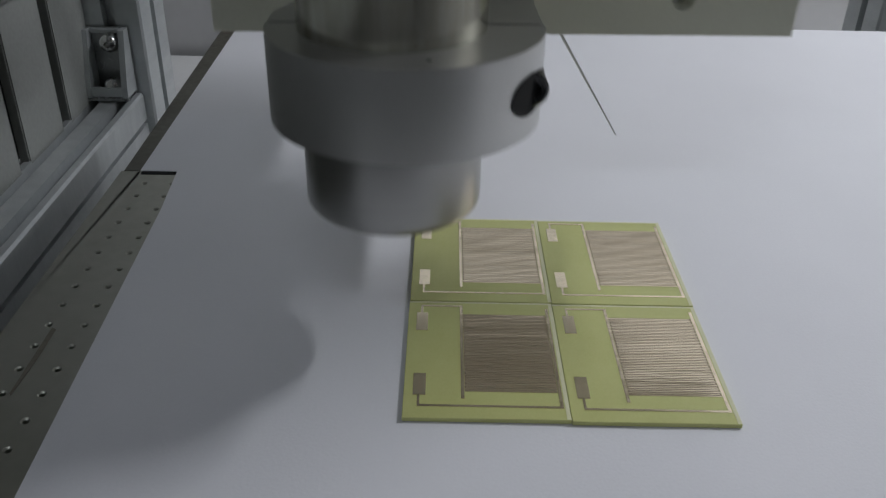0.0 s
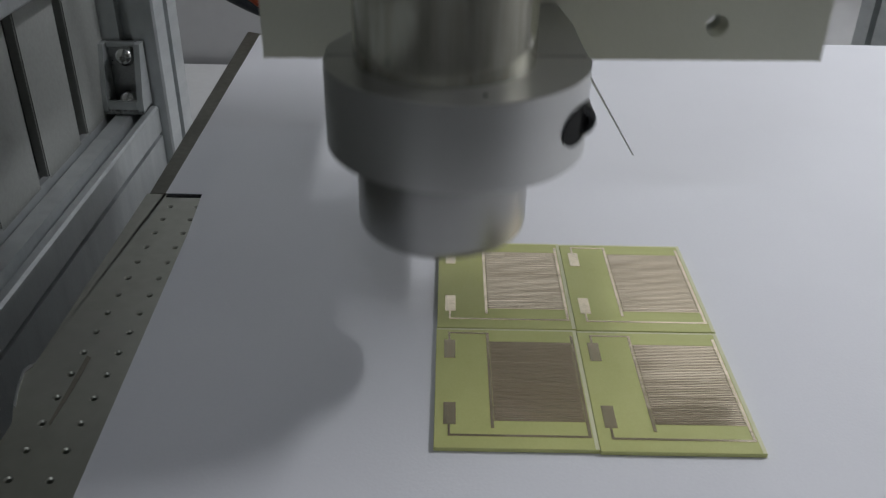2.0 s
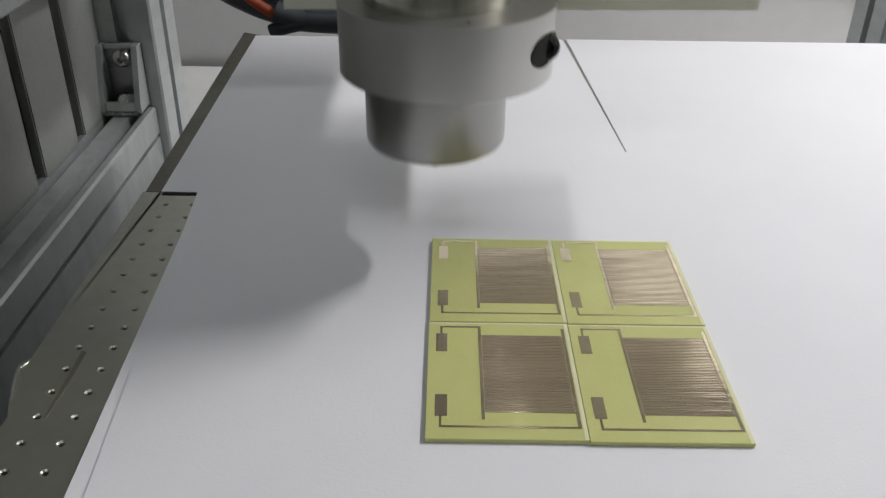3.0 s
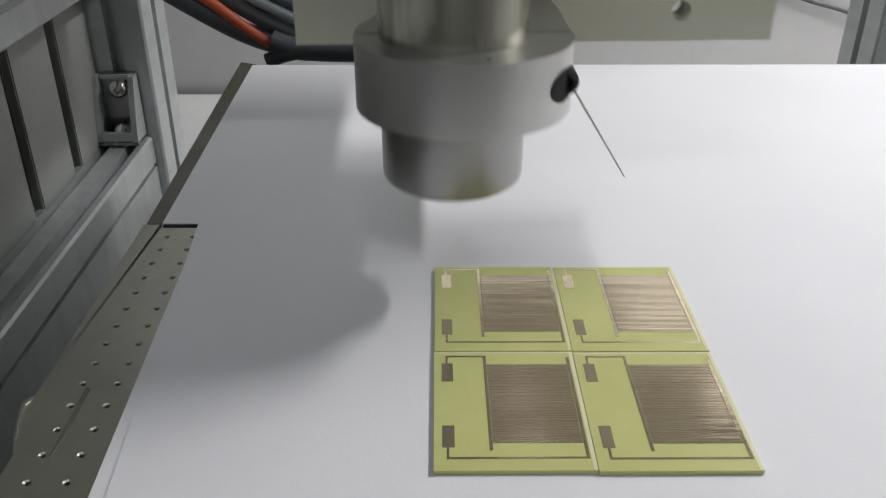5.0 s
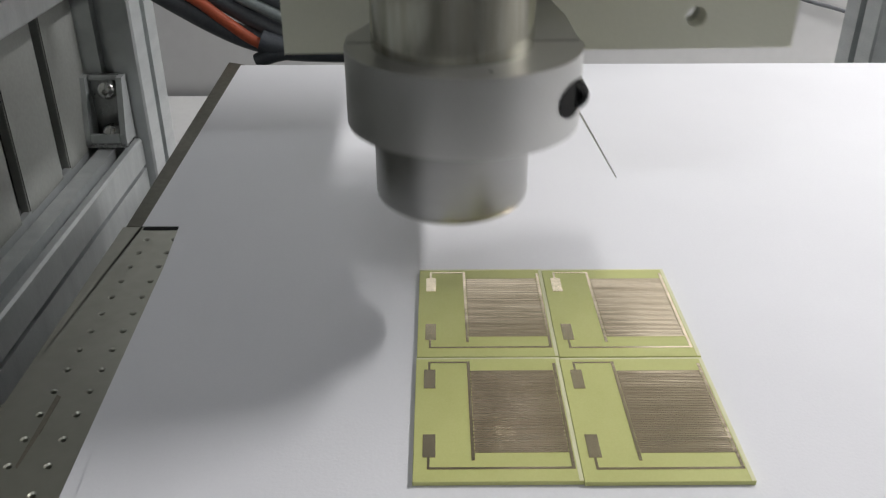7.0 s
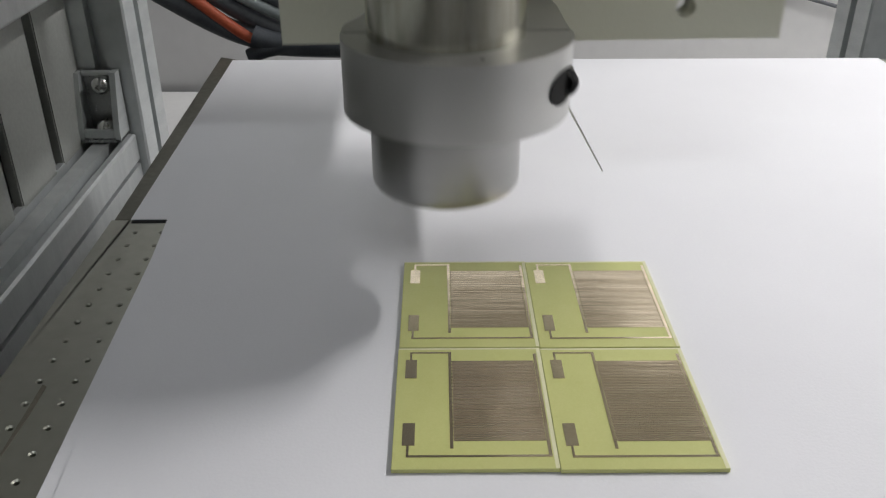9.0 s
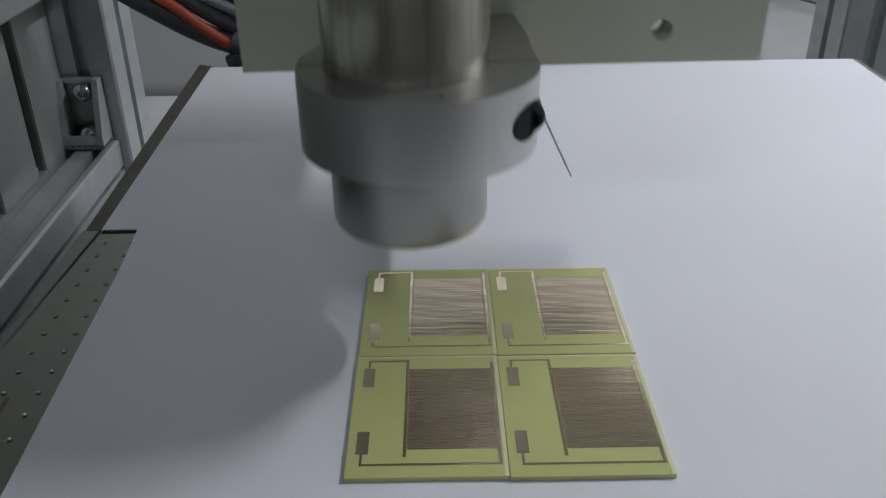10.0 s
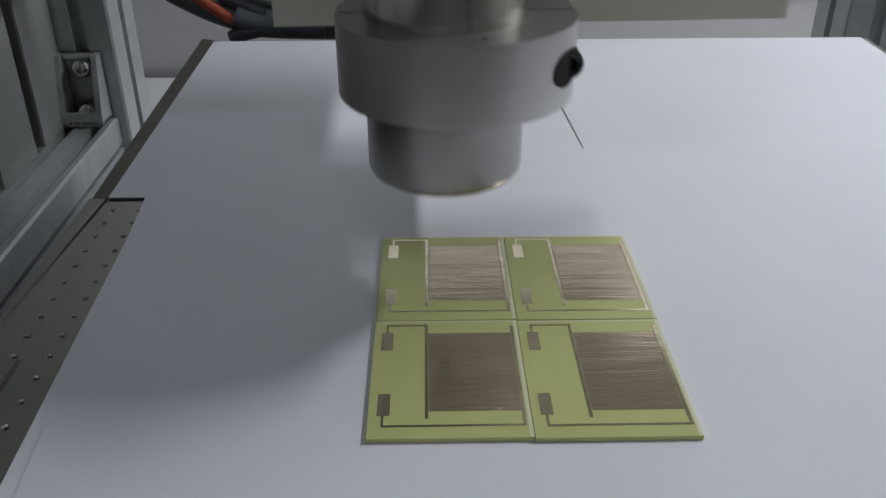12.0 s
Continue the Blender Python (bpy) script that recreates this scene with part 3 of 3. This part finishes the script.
# ---- what moves ----
def motions():
    """The head shuttles along the bed with a short rest at each end and steps sideways at each rest."""
    walk(head, [(t, pose(x, y, 0, 0, 0, 2.0)) for t, x, y in (
        (0, -0.0046, 0.048), (0.1, -0.0035, 0.022), (0.2, -0.0024, -0.005), (0.3, -0.0014, -0.012),
        (0.4, -0.0003, -0.012), (0.5, -0, 0.001), (0.6, -0.0012, 0.0288), (0.7, -0.002, 0.049),
        (0.8, -0.0032, 0.076), (0.9, -0.0042, 0.102), (1, -0.0054, 0.129), (1.1, -0.0064, 0.156),
        (1.2, -0.0078, 0.1896), (1.3, -0.0073, 0.194), (1.4, -0.0061, 0.194), (1.5, -0.0049, 0.189),
        (1.6, -0.0038, 0.1652), (1.7, -0.0027, 0.14), (1.8, -0.0015, 0.114), (1.9, -0.0002, 0.0844),
        (2, 0.0011, 0.055), (2.1, 0.0023, 0.0264), (2.2, 0.0035, -0.001), (2.3, 0.0044, -0.0138),
        (2.4, 0.0054, -0.0112), (2.5, 0.0063, -0.008), (2.6, 0.0053, 0.0153), (2.7, 0.0043, 0.04),
        (2.8, 0.0032, 0.0657), (2.9, 0.0021, 0.0919), (3, 0.001, 0.118), (3.1, -0.0002, 0.148),
        (3.2, -0.0014, 0.177), (3.3, -0.0019, 0.194), (3.4, -0.0008, 0.194), (3.5, 0.0003, 0.1932),
        (3.6, 0.0014, 0.1705), (3.7, 0.0025, 0.1436), (3.8, 0.0037, 0.1166), (3.9, 0.0048, 0.0891),
        (4, 0.006, 0.0616), (4.1, 0.0071, 0.0345), (4.2, 0.0082, 0.0085), (4.3, 0.0092, -0.0137),
        (4.4, 0.0103, -0.0136), (4.5, 0.0114, -0.0135), (4.6, 0.0109, 0.0051), (4.7, 0.01, 0.031),
        (4.8, 0.0091, 0.058), (4.9, 0.0081, 0.0855), (5, 0.0071, 0.113), (5.1, 0.0061, 0.1415),
        (5.2, 0.0051, 0.169), (5.3, 0.0044, 0.1922), (5.4, 0.0054, 0.1916), (5.5, 0.0066, 0.19),
        (5.6, 0.0076, 0.1761), (5.7, 0.0087, 0.1516), (5.8, 0.0097, 0.126), (5.9, 0.0108, 0.101),
        (6, 0.0119, 0.074), (6.1, 0.013, 0.049), (6.2, 0.0141, 0.022), (6.3, 0.0153, -0.006),
        (6.4, 0.0166, -0.014), (6.5, 0.0178, -0.016), (6.6, 0.018, -0.009), (6.7, 0.0172, 0.012),
        (6.8, 0.0158, 0.038), (6.9, 0.0142, 0.07), (7, 0.0128, 0.096), (7.1, 0.0115, 0.125),
        (7.2, 0.0102, 0.153), (7.3, 0.009, 0.1787), (7.4, 0.0093, 0.1869), (7.5, 0.0102, 0.1874),
        (7.6, 0.0113, 0.1797), (7.7, 0.0123, 0.1551), (7.8, 0.0134, 0.1289), (7.9, 0.0146, 0.1019),
        (8, 0.0157, 0.0747), (8.1, 0.0168, 0.0476), (8.2, 0.0179, 0.0213), (8.3, 0.019, -0.0037),
        (8.4, 0.02, -0.0144), (8.5, 0.0211, -0.0141), (8.6, 0.0218, -0.009), (8.7, 0.0207, 0.0163),
        (8.8, 0.0196, 0.043), (8.9, 0.0184, 0.0718), (9, 0.0172, 0.101), (9.1, 0.016, 0.1288),
        (9.2, 0.0149, 0.156), (9.3, 0.0138, 0.1803), (9.4, 0.0137, 0.1933), (9.5, 0.0149, 0.192),
        (9.6, 0.0159, 0.1895), (9.7, 0.0169, 0.1637), (9.8, 0.018, 0.1366), (9.9, 0.0191, 0.1085),
        (10, 0.0202, 0.08), (10.1, 0.0213, 0.0522), (10.2, 0.0223, 0.025), (10.3, 0.0232, 0.0007),
        (10.4, 0.0241, -0.0155), (10.5, 0.0252, -0.014), (10.6, 0.0263, -0.0144), (10.7, 0.0254, 0.008),
        (10.8, 0.0243, 0.0345), (10.9, 0.0231, 0.062), (11, 0.022, 0.09), (11.1, 0.0209, 0.1182),
        (11.2, 0.0198, 0.1458), (11.3, 0.0187, 0.1724), (11.4, 0.0181, 0.194), (11.5, 0.0192, 0.194),
        (11.6, 0.0204, 0.1937), (11.7, 0.0216, 0.1731), (11.8, 0.0228, 0.146), (11.9, 0.0241, 0.1178),
        (12, 0.0254, 0.089),
    )])


motions()
